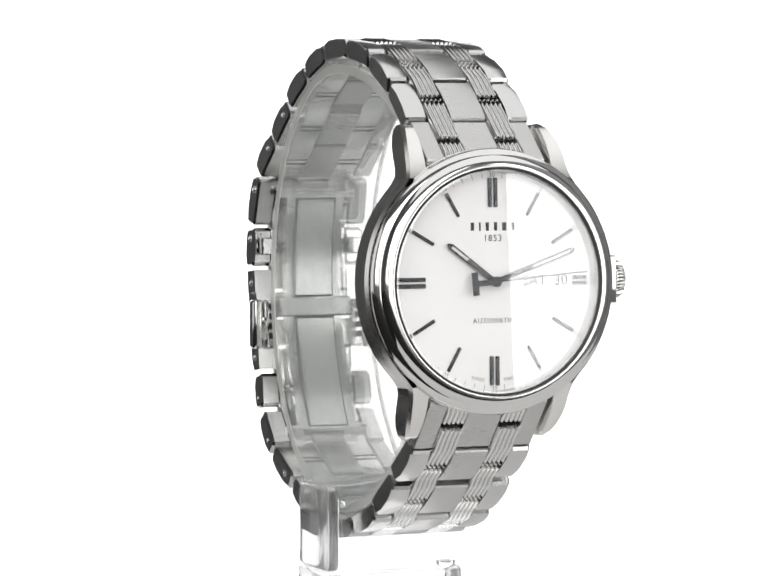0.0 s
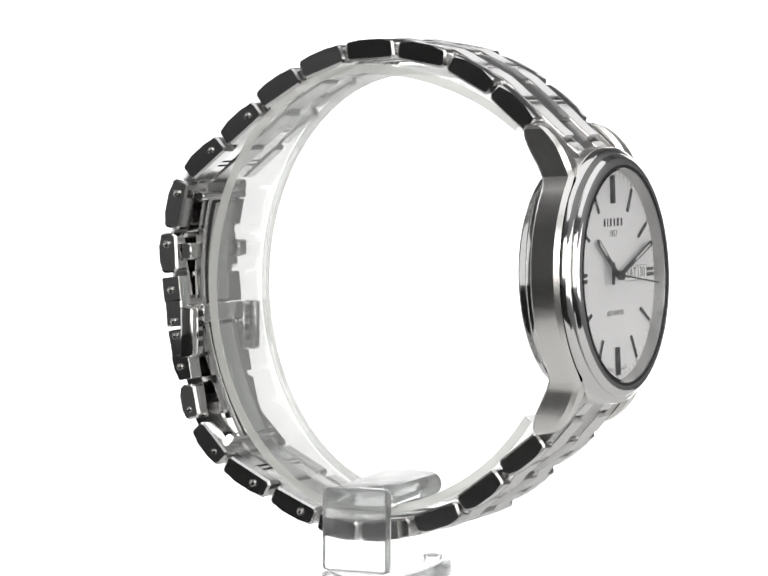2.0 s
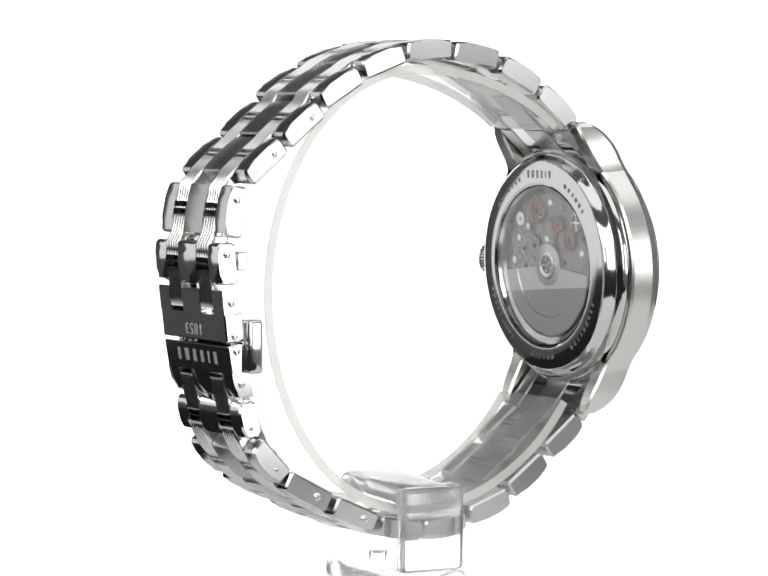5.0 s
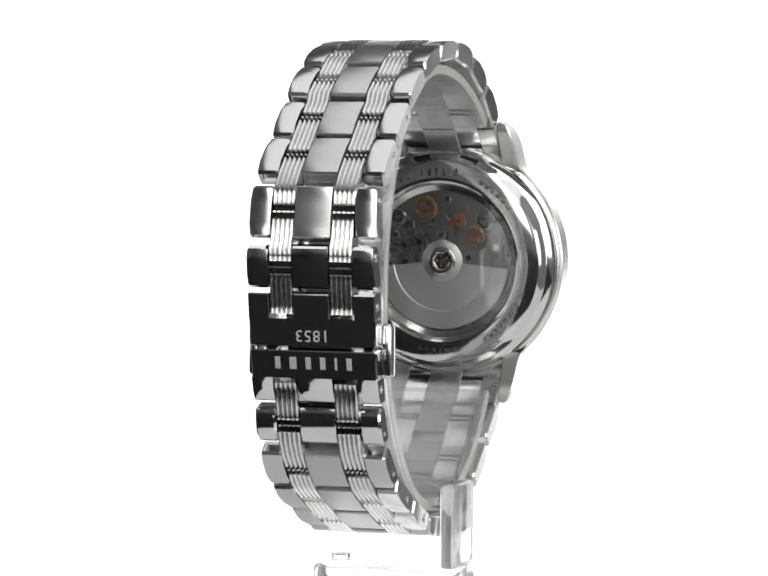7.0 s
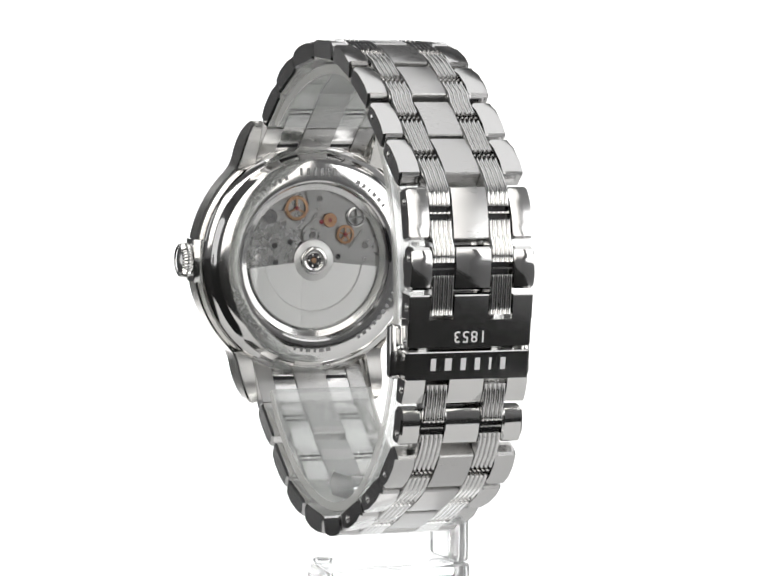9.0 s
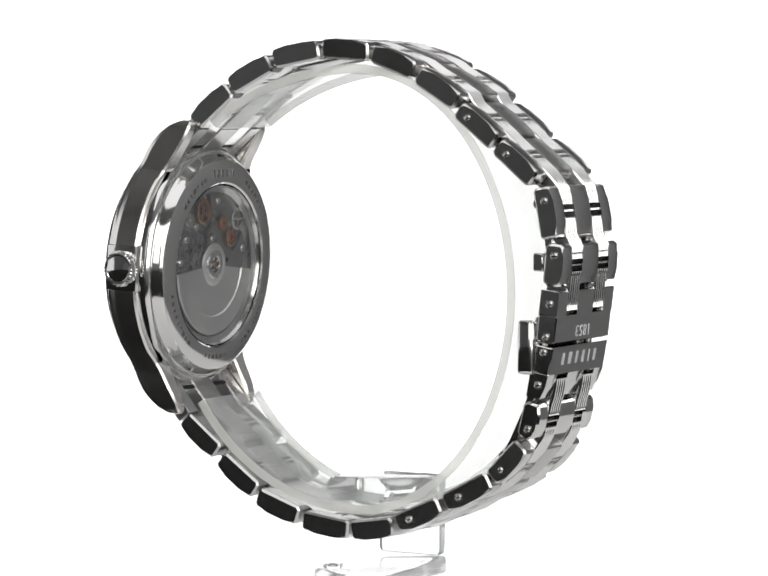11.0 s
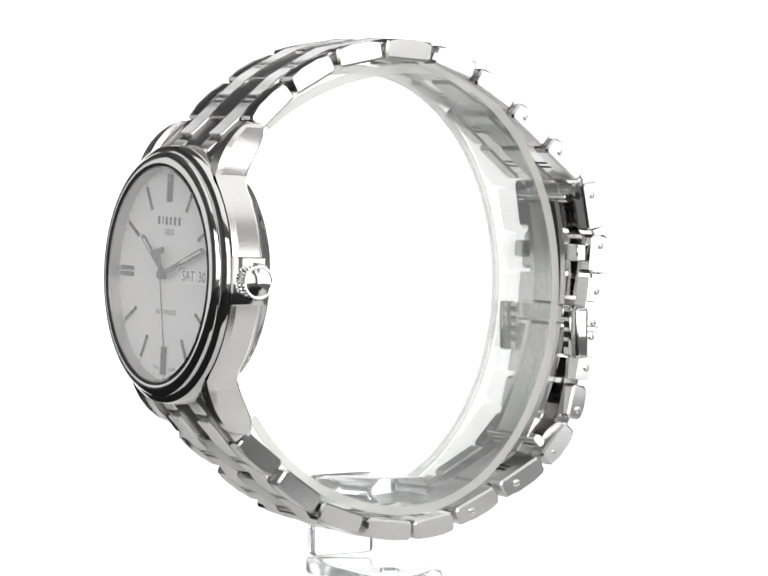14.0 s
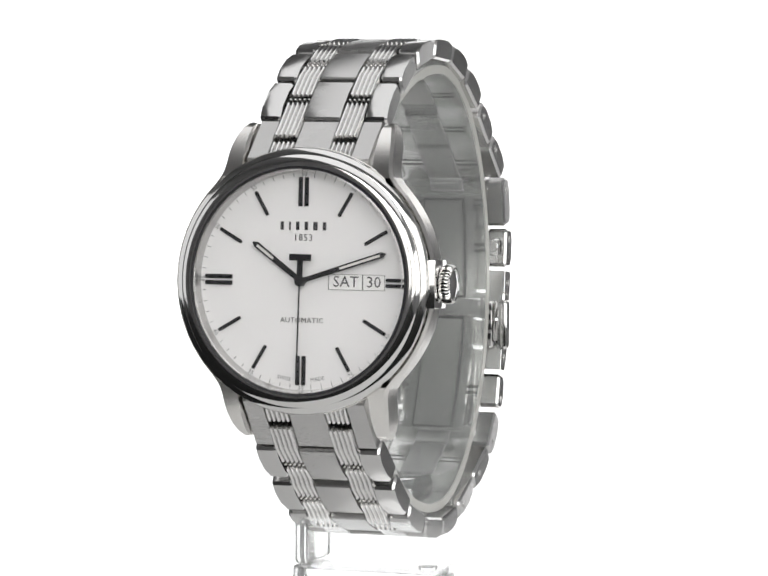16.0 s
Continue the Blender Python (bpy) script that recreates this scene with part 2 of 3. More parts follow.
# links from the upper lug round the back to the lower lug: y, z, direction, length
LINKS = (
    (-26.9, 77.4, 40.5, 8.7), (-19.6, 82.55, 27.9, 8.5), (-11.1, 85.75, 10.6, 8.7), (-2.0, 86.4, -3.9, 8.7),
    (6.6, 84.55, -20.5, 8.3), (14.5, 80.4, -31.5, 8.4), (21.4, 74.6, -38.8, 8.3), (28.2, 68.9, -39.5, 8.4),
    (33.5, 61.3, -79.3, 8.2), (34.85, 53.3, -95.0, 6.7),
    (34.0, 45.3, -96.7, 8.4), (32.7, 36.6, -100.2, 8.6),
    (30.95, 28.9, -103.5, 5.9), (27.1, 22.3, -133.0, 7.5), (20.2, 17.2, -152.5, 9.0), (11.5, 13.0, -156.3, 8.6),
    (3.2, 10.25, -171.5, 7.9), (-5.3, 10.25, 172.5, 8.8), (-14.2, 12.7, 160.2, 8.4), (-21.7, 17.4, 143.7, 8.5),
    (-28.9, 23.5, 141.5, 8.4))
CLASP = (10, 11)
# slight play: how far each side block slants along and across the bracelet, left and right side
TILT = ({0: (0, -0.17), 1: (0, -0.17), 2: (0, -0.18), 3: (0, -0.17), 5: (0, -0.08), 6: (0, -0.08), 7: (0, -0.09), 8: (-0.25, 0), 9: (-0.18, 0), 12: (-0.12, 0), 13: (-0.1, 0), 15: (0, 0.06), 16: (0, 0.08), 17: (0, 0.08), 18: (0, 0.08), 19: (0, 0.06), 20: (0, 0.05)},
        {0: (-0.13, 0), 1: (-0.13, 0), 2: (-0.14, 0), 3: (0.05, 0.16), 4: (0.05, 0.15), 5: (0, 0.08), 6: (0, 0.07), 7: (0, 0.06), 13: (0.08, 0),
         15: (0, -0.08), 16: (0, -0.1), 17: (0, -0.1), 18: (0, -0.1), 19: (0, -0.1), 20: (0, -0.1)})
PINNED = (6, 7, 8, 9, 12, 13, 14, 15)


def link_outline(length, thick, crown=0.35, cut=0.55):
    """Side view of a link: flat inside, slightly domed outside, corners cut."""
    h, t, o = length / 2, thick / 2, thick / 2 + 0.55
    return [(-h + cut, -t), (h - cut, -t), (h, -t + cut), (h, o - cut - crown), (h - cut * 0.7, o - crown), (h * 0.4, o - crown * 0.15),
            (-h * 0.4, o - crown * 0.15), (-h + cut * 0.7, o - crown), (-h, o - cut - crown), (-h, -t + cut)]


def link_frame(k):
    y, z, a, _ = LINKS[k]
    return Matrix.Translation((CX, y, z)) @ pose(0, 0, 0, a, 0, 0)


def ribbed_strip(points, x0, x1, ribs=5, lift=0.62, thick=2.2):
    """A ribbed strip that follows points of (y, z, ny, nz) on the bracelet's middle surface."""
    bm = bmesh.new()
    cols = ribs * 8
    n = len(points)
    top = []
    for i, (y, z, ny, nz) in enumerate(points):
        end = 1.0 if i in (0, n - 1) else 0.0
        lip = 0.12 if i in (1, n - 2) else 0.0
        row = []
        for c in range(cols + 1):
            u = c / cols
            h = thick / 2 + lift + 0.66 * abs(math.sin(math.pi * ribs * u)) ** 0.6 - 0.48 - end + lip
            row.append(bm.verts.new((CX + x0 + (x1 - x0) * u, y + ny * h, z + nz * h)))
        top.append(row)
    low = [[bm.verts.new((CX + x, y - ny * thick / 2, z - nz * thick / 2)) for x in (x0, x1)] for y, z, ny, nz in points]
    for i in range(n - 1):
        for c in range(cols):
            bm.faces.new((top[i][c], top[i][c + 1], top[i + 1][c + 1], top[i + 1][c]))
        bm.faces.new((low[i][0], low[i + 1][0], low[i + 1][1], low[i][1]))
        bm.faces.new((top[i][0], top[i + 1][0], low[i + 1][0], low[i][0]))
        bm.faces.new((top[i][-1], low[i][1], low[i + 1][1], top[i + 1][-1]))
    bm.faces.new([*top[0], low[0][1], low[0][0]])
    bm.faces.new([*top[-1][::-1], low[-1][0], low[-1][1]])
    return bm


STRIPS = ((-6.75, -2.95), (2.95, 6.75))


def on_link(k, s, drop=0.0):
    """Point and outward normal on link k's middle surface, s millimetres from its middle."""
    y, z, a, _ = LINKS[k]
    c, si = math.cos(radians(a)), math.sin(radians(a))
    return (y + c * s + si * drop, z + si * s - c * drop, -si, c)


def pin_at(k, s, side, parent):
    y, z, ny, nz = on_link(k, s, -0.35)
    bm = lathe([(0, 0.10), (0.34, 0.10), (0.42, 0.05), (0.46, 0.0), (0.62, -0.02), (0.66, 0.02), (0.66, -0.4), (0, -0.4)], 16)
    slot = box(-0.38, 0.38, -0.07, 0.07, 0.06, 0.12)
    join(bm, slot)
    part("pin", bm, STEEL, parent, frame_mm=Matrix.Translation((CX + side * (HALF + 0.02), y, z)) @ pose(0, 0, 0, 0, side * 90, 0))


def build_bracelet(watch):
    rnd = random.Random(4)
    made = []
    for k, (y, z, a, length) in enumerate(LINKS):
        m = link_frame(k)
        if k in CLASP:
            # clasp plate: solid across at the seam, split where the ribbed strips run in
            seam = 1 if k == CLASP[0] else -1
            h = length / 2 - 0.12
            split = -0.2 * seam
            lo, hi = (split, h) if seam > 0 else (-h, split)
            t = THICK / 2 + 0.45
            low = THICK / 2
            body = (prism([(lo, -low), (hi, -low), (hi, t - 0.15), (hi - 0.15 if seam > 0 else hi, t), (lo if seam > 0 else lo + 0.15, t), (lo, t - 0.15)], -HALF, HALF, 0.25))
            o0, o1 = (-h, split) if seam > 0 else (split, h)
            link = part("clasp_plate", body, STEEL, watch, "polished steel clasp plate", 30, m)
            for x0, x1 in ((-HALF, STRIPS[0][0] - 0.1), (STRIPS[0][1] + 0.1, STRIPS[1][0] - 0.1), (STRIPS[1][1] + 0.1, HALF)):
                bar = prism([(o0, -low), (o1, -low), (o1, t), (o0 + 0.2, t), (o0, t - 0.2)] if seam > 0 else
                            [(o0, -low), (o1, -low), (o1, t - 0.95), (o1 - 0.25, t - 0.7), ((o0 + o1) / 2, t - 0.22), (o0, t)], x0, x1, 0.06)
                part("plate_finger", bar, STEEL, link, smooth=30, frame_mm=m)
        else:
            mat = STEEL if k in (9, 12) else SATIN
            outline = link_outline(length - 0.16, THICK, *((0.12 if k == 9 else 0.5, 0.45) if mat is STEEL else (0.22, 0.24)))
            flank = link_outline(length - 0.16, THICK, *((0.12 if k == 9 else 0.5, 0.6) if mat is STEEL else (0.25, 0.5)))
            link = part("bracelet_link", prism(outline, STRIPS[0][1] + 0.06, STRIPS[1][0] - 0.06, 0.12), mat, watch, smooth=30, frame_mm=m)
            for x0, x1 in ((-HALF, STRIPS[0][0] - 0.06), (STRIPS[1][1] + 0.06, HALF)):
                slant = TILT[x0 > 0].get(k, (0, 0))
                part("side_block", prism(flank, x0, x1, 0.34, slant[0] + rnd.uniform(-0.02, 0.02), slant[1]), SIDE_STEEL if mat is SATIN else STEEL, link, smooth=30, frame_mm=m)
            # near-black core, coloured for the shade inside the joint
            part("hinge_core", box(STRIPS[0][0] + 0.1, STRIPS[1][1] - 0.1, -1.1, 1.1, -1.0, 0.2, 0.2), SHADE_STEEL, link, frame_mm=m)
            # a short ribbed bead fills the middle of the joint
            for x0, x1 in STRIPS:
                part("ribbed_bead", ribbed_strip([on_link(k, t) for t in (-0.27, -0.14, 0.14, 0.27)], x0, x1, lift=0.4), RIBBED, link, "", 35)
        made.append(link)
        for side in (-1, 1):
            if k in PINNED:
                s = -1.9 if k in (6, 7, 8, 9) else 1.6
                pin_at(k, s * (0.8 if length < 7 else 1), side, link)
            if k in CLASP:
                sg = 1 if k == CLASP[0] else -1
                pin_at(k, -2.0 * sg, side, link)
                pin_at(k, 3.2 * sg, side, link)
    # ribbed strips bridge each pair of neighbouring links
    for k in range(len(LINKS) - 1):
        if k == CLASP[0]:
            continue
        la, lb = LINKS[k][3] / 2, LINKS[k + 1][3] / 2
        pts = [on_link(k, 0.8), on_link(k, 1.0), on_link(k, 1.35), on_link(k, la * 0.55), on_link(k, la * 0.9)]
        pts += [on_link(k + 1, -lb * 0.9), on_link(k + 1, -lb * 0.55), on_link(k + 1, -1.35), on_link(k + 1, -1.0), on_link(k + 1, -0.8)]
        for x0, x1 in STRIPS:
            part("ribbed_strip", ribbed_strip(pts, x0, x1), RIBBED, made[k], "ribbed steel strip" if k == 0 else "", 35)
    # end pieces between the lugs, under the bezel
    for sign, k in ((1, 0), (-1, len(LINKS) - 1)):
        y, z, a, length = LINKS[k]
        s0 = -length / 2 if sign > 0 else length / 2
        start = Vector(on_link(k, s0)[:2])
        goal = (CASE @ Vector((0, sign * 17.5, -1.95)))
        goal = Vector((goal.y, goal.z))
        d = goal - start
        ang = math.degrees(math.atan2(d.y, d.x))
        if sign > 0:
            ang += 180
        mid = (start + goal) / 2
        m = Matrix.Translation((CX, mid.x, mid.y)) @ pose(0, 0, 0, ang, 0, 0)
        h = d.length / 2 - 0.05
        outline = [(-h, -1.3), (h, -1.3), (h, 1.0), (h - 0.25, 1.25), (-h + 0.25, 1.25), (-h, 1.0)]
        link = part("end_link", prism(outline, STRIPS[0][1] + 0.06, STRIPS[1][0] - 0.06, 0.1), SATIN, watch, smooth=30, frame_mm=m)
        for x0, x1 in ((-HALF + 0.35, STRIPS[0][0] - 0.06), (STRIPS[1][1] + 0.06, HALF - 0.35)):
            part("side_block", prism(outline, x0, x1, 0.1), SATIN, link, smooth=30, frame_mm=m)
        n = Vector((-math.sin(radians(ang)), math.cos(radians(ang))))
        e = Vector((math.cos(radians(ang)), math.sin(radians(ang))))
        s = sign
        # a long strip over the joint and a short one beside the bezel
        joint = [(*(mid + e * (s * t)), n.x, n.y) for t in (h, h * 0.55, h * 0.1, h * 0.1 - 0.2)]
        inner = [(*(mid + e * (s * t)), n.x, n.y) for t in (h * 0.1 - 0.95, h * 0.1 - 1.15, -h * 0.6, -h)]
        far = [on_link(k, f * (-1 if sign > 0 else 1)) for f in (0.85, 1.05, 1.4, length * 0.275, length * 0.45)]
        # core coloured near black for the shade under the strips
        part("hinge_core", box(STRIPS[0][0] + 0.1, STRIPS[1][1] - 0.1, -h + 0.3, h - 0.3, -1.0, 0.2, 0.1), SHADE_STEEL, link, frame_mm=m)
        joint = far + [*joint]
        joint = [(p[0], p[1], p[2], p[3]) for p in joint]
        for x0, x1 in STRIPS:
            part("ribbed_strip", ribbed_strip(joint, x0, x1), RIBBED, link, "", 35)
            part("ribbed_strip", ribbed_strip(inner, x0, x1, lift=0.1), RIBBED, link, "", 35)


def build_clasp_inside(watch):
    """Folding blades and push buttons behind the clasp plates."""
    def plate(s0, s1, half, y_in, t, steps=10, raised=0.0):
        bm = bmesh.new()
        rows = []
        for i in range(steps + 1):
            z = s0 + (s1 - s0) * i / steps
            y = 31.75 - y_in - ((z - 50.0) / 9.85) ** 2
            rows.append([bm.verts.new((CX + x, y + d, z)) for x, d in ((-half, 0), (half, 0), (half, t), (-half, t))])
        for a, b in zip(rows, rows[1:]):
            for i in range(4):
                j = (i + 1) % 4
                bm.faces.new((a[i], a[j], b[j], b[i]))
        bm.faces.new(rows[0])
        bm.faces.new(rows[-1])
        bmesh.ops.bevel(bm, geom=[e for e in bm.edges if e.calc_face_angle(0) > 0.9], offset=0.12, segments=1, affect="EDGES")
        return bm
    clasp = part("folding_clasp", plate(44.5, 62.5, 5.2, 0.0, 1.1), STEEL, watch, "polished steel folding clasp")
    part("inner_blade", plate(45.2, 61.5, 3.3, 0.45, 0.5), BLADE, clasp)
    # dark plates that draw a shadow line round the inner blades
    part("blade_shadow_line", plate(44.9, 61.9, 3.7, 0.06, 0.3), SHADE_STEEL, clasp)
    part("blade_shadow_line", plate(23.2, 41.6, 3.7, 0.06, 0.3), SHADE_STEEL, clasp)
    part("lower_blade", plate(23.0, 42.0, 5.2, 0.0, 1.1), STEEL, clasp)
    part("inner_blade", plate(23.5, 41.2, 3.3, 0.45, 0.5), BLADE, clasp)
    part("cross_bar", box(CX - 6.6, CX + 6.6, 30.3, 32.4, 41.7, 44.9, 0.25), STEEL, clasp)
    for z, y in ((62.6, 30.9), (22.8, 25.2)):
        part("hinge_pin", moved(lathe([(0, -7.2), (0.7, -7.2), (0.8, -7.1), (0.8, 7.1), (0.7, 7.2), (0, 7.2)], 16), Matrix.Translation((CX, y, z)) @ pose(0, 0, 0, 0, 90, 0)), STEEL, clasp)
    for z in (53.6, 36.2):
        for s in (-1, 1):
            part("tongue", box(CX + s * 8.2 - 1.2, CX + s * 8.2 + 1.2, 31.2, 33.0, z - 1.4, z + 1.4, 0.2), STEEL, clasp)
    for s in (-1, 1):
        b = box(CX + s * 10.7 - 0.9, CX + s * 10.7 + 0.9, 29.6, 32.2, 36.2, 44.6, 0.6, 3)
        button = part("push_button", b, STEEL, clasp)
        part("button_plate", box(CX + s * 7.9 - 1.0, CX + s * 7.9 + 1.0, 30.2, 32.0, 36.4, 44.4, 0.3), STEEL, button)
        # dark blocks that stand in for the shade in the button's notches
        for i in range(4):
            z = 37.9 + i * 1.65
            part("notch_shade", box(CX + s * 8.0 - 0.6, CX + s * 8.0 + 0.6, 29.95, 30.3, z, z + 1.0, 0.1), SHADE_STEEL, button)
    # engraving on the clasp plates, upside down when the watch stands
    m = link_frame(CLASP[0]) @ Matrix.Translation((0, 2.35, THICK / 2 + 0.45)) @ pose(0, 0, 0, 0, 0, 0)
    part("engraved_year", moved(lettering("1853", 2.6, 0.04, 1.1), m), ENGRAVE, clasp, "engraved year 1853", 0)
    m = link_frame(CLASP[1]) @ Matrix.Translation((0, -2.2, THICK / 2 + 0.45))
    name_blocks(12.4, 1.9, 0.04, ENGRAVE, clasp, m)


def case_outline():
    """A quarter of the case seen from the front, from three o'clock round into the upper lug, then mirrored."""
    r = 20.8
    quarter = [(r * math.cos(radians(a)), r * math.sin(radians(a))) for a in range(0, 48, 3)]
    quarter += [(13.8, 15.9), (13.5, 16.8), (13.35, 17.7), (13.25, 19.0), (13.05, 20.6), (12.7, 22.2), (12.25, 23.4), (11.8, 24.0), (11.2, 24.2)]
    quarter += [(10.35, 24.0), (10.25, 23.4), (10.25, 22.2), (10.25, 20.6), (10.25, 19.0), (10.25, 17.7), (10.25, 16.8), (10.3, 15.9)]
    return quarter


def along(v, table):
    v = abs(v)
    for (a, na), (b, nb) in zip(table, table[1:]):
        if v <= b:
            return na + (nb - na) * max(0.0, (v - a)) / (b - a)
    return table[-1][1]


FRONT = ((0, 0.15), (15.9, 0.1), (16.8, -0.3), (17.7, -0.7), (19.0, -1.25), (20.6, -2.15), (22.2, -3.45), (23.4, -4.8), (24.0, -5.7), (24.6, -6.7))
BACK = ((0, -4.75), (14.0, -4.75), (15.5, -5.1), (17.7, -6.3), (19.5, -7.3), (21.1, -8.2), (22.9, -8.9), (24.3, -8.9))


def build_case(watch):
    q = case_outline()
    loop = q + [(-x, v) for x, v in q[::-1]] + [(-x, -v) for x, v in q[1:]] + [(x, -v) for x, v in q[::-1][:-1]]
    bm = bmesh.new()
    c = 0.3
    levels = []
    for name, inset in (("back_in", c), ("back", 0.0), ("front", 0.0), ("front_in", c)):
        ring = []
        n = len(loop)
        for i, (x, v) in enumerate(loop):
            p, s = loop[i - 1], loop[(i + 1) % n]
            d = Vector((s[0] - p[0], s[1] - p[1])).normalized()
            nx, nv = d.y, -d.x
            f, b = along(v, FRONT), along(v, BACK)
            z = {"back_in": b, "back": b + 0.35, "front": f - 0.9, "front_in": f}[name]
            k = inset if abs(v) < 24.5 else 0
            ring.append(bm.verts.new((x - nx * k, v - nv * k, z)))
        levels.append(ring)
    for a, b in zip(levels, levels[1:]):
        for i in range(len(loop)):
            j = (i + 1) % len(loop)
            bm.faces.new((a[i], a[j], b[j], b[i]))
    # front and back lands of each lug, out to the case ring
    nq = len(q)
    n = len(loop)
    for ring in (levels[0], levels[-1]):
        quarters = [list(range(0, nq)), list(range(nq, 2 * nq)), list(range(2 * nq - 1, 3 * nq - 1)), list(range(3 * nq - 1, 4 * nq - 2))]
        for ids in quarters:
            lug = sorted((i for i in ids if abs(loop[i][1]) > 15.8), key=lambda i: abs(loop[i][1]))
            outer = [i for i in lug if abs(loop[i][0]) > 11.5]
            inner = [i for i in lug if abs(loop[i][0]) < 11.0]
            for a, b, c2, d2 in zip(outer, outer[1:], inner[1:], inner):
                bm.faces.new((ring[a], ring[b], ring[c2], ring[d2]))
            bm.faces.new((ring[outer[-1]], ring[lug[-1]], ring[inner[-1]]))
    body = join(bm, lathe([(12.0, -4.8), (19.9, -4.8), (20.3, -4.6), (20.3, -0.4), (20.1, -0.05), (16.8, -0.5), (16.8, -4.4), (12.0, -4.4)], 120, True))
    case = part("case", body, CASE_STEEL, watch, "polished steel watch case", 16, CASE)
    bezel = [(16.9, -0.7), (19.9, -0.7), (20.2, -0.35), (20.25, 0.3), (20.05, 0.9), (19.6, 1.3), (19.25, 1.45), (19.1, 1.5), (19.1, 1.7), (18.85, 2.1), (18.4, 2.45), (17.8, 2.62),
             (17.35, 2.58), (17.1, 2.4), (16.95, 2.1), (16.9, 1.5)]
    part("bezel", lathe(bezel, 144, True), STEEL, watch, "polished stepped bezel", 28, CASE)
    part("rehaut", lathe([(16.5, 0.0), (16.9, 0.0), (16.98, 1.7), (16.75, 1.7)], 120, True), SATIN, watch, frame_mm=CASE)
    crystal = part("crystal", lathe([(0, 2.5), (16.6, 2.5), (16.9, 2.42), (17.0, 2.3), (17.0, 1.75), (0, 1.75)], 96), GLASS, watch, "flat clear crystal", 0, CASE)
    crystal.visible_shadow = False
    # black ring painted in for the dark reflection on the bezel's inner slope
    part("dark_reflection_ring", lathe([(16.95, 2.3), (17.3, 2.3), (17.3, 2.66), (16.95, 2.57)], 120, True), BLACK_PRINT, watch, "thin black ring for the dark reflection inside the bezel", frame_mm=CASE)
    # case back with a window on the movement
    back = [(13.6, -7.5), (13.6, -8.15), (13.9, -8.4), (14.4, -8.42), (16.8, -8.3), (17.5, -8.05), (18.0, -7.5), (18.2, -6.8), (18.5, -6.4), (19.0, -6.2), (19.5, -5.8), (19.7, -5.2), (19.7, -4.6), (13.2, -4.6), (13.2, -7.0)]
    back_ob = part("case_back", lathe(back, 120, True), STEEL, watch, "polished ring round a display window", 28, CASE)
    window = part("back_window", lathe([(0, -8.1), (13.4, -8.1), (13.55, -7.95), (13.55, -7.45), (0, -7.45)], 72), GLASS, watch, "", 0, CASE)
    window.visible_shadow = False
    rnd = random.Random(9)
    # faint engraving round the ring
    for a0, words in ((38, 7), (-38, 6), (128, 9), (-128, 9), (180, 6)):
        for i in range(words):
            ang = a0 + (i - words / 2) * 4.6
            w = rnd.uniform(0.35, 0.9)
            bar = moved(box(-w / 2, w / 2, -0.35, 0.35, -0.03, 0.03), pose(0, 0, 0, 0, 0, -ang) @ Matrix.Translation((0, 15.4, -8.38)))
            part("engraved_bar", bar, BRIDGE, back_ob, "", 0, CASE)
    name_blocks(6.6, 1.3, 0.03, BRIDGE, back_ob, Matrix.Translation((0, 15.4, -8.39)), CASE)
    # crown guard and crown
    part("crown_guard", box(17.3, 21.1, -3.7, 3.7, -5.2, 0.4, 0.25, 2), STEEL, case, "polished crown guard", frame_mm=CASE)
    teeth = 30
    bm = lathe([(0, 20.6), (1.6, 20.6), (1.6, 21.25), (2.5, 21.25), (2.8, 21.4), (2.95, 21.6), (2.95, 22.1), (2.95, 22.7), (2.8, 22.95), (2.5, 23.1), (2.25, 23.1), (2.1, 23.0), (1.4, 23.15), (0.7, 23.3), (0, 23.35)], teeth * 4)
    for v in bm.verts:
        r = math.hypot(v.co.x, v.co.y)
        if 2.7 < r and 21.3 < v.co.z < 23.0:
            i = round(math.atan2(v.co.y, v.co.x) / math.pi * teeth * 2) % 4
            f = (1.0, 0.94, 0.87, 0.94)[i]
            v.co.x *= f
            v.co.y *= f
    part("crown", moved(bm, Matrix.Translation((0, 0, -3.0)) @ pose(0, 0, 0, 0, 90, 0)), STEEL, watch, "fluted polished crown", 30, CASE)


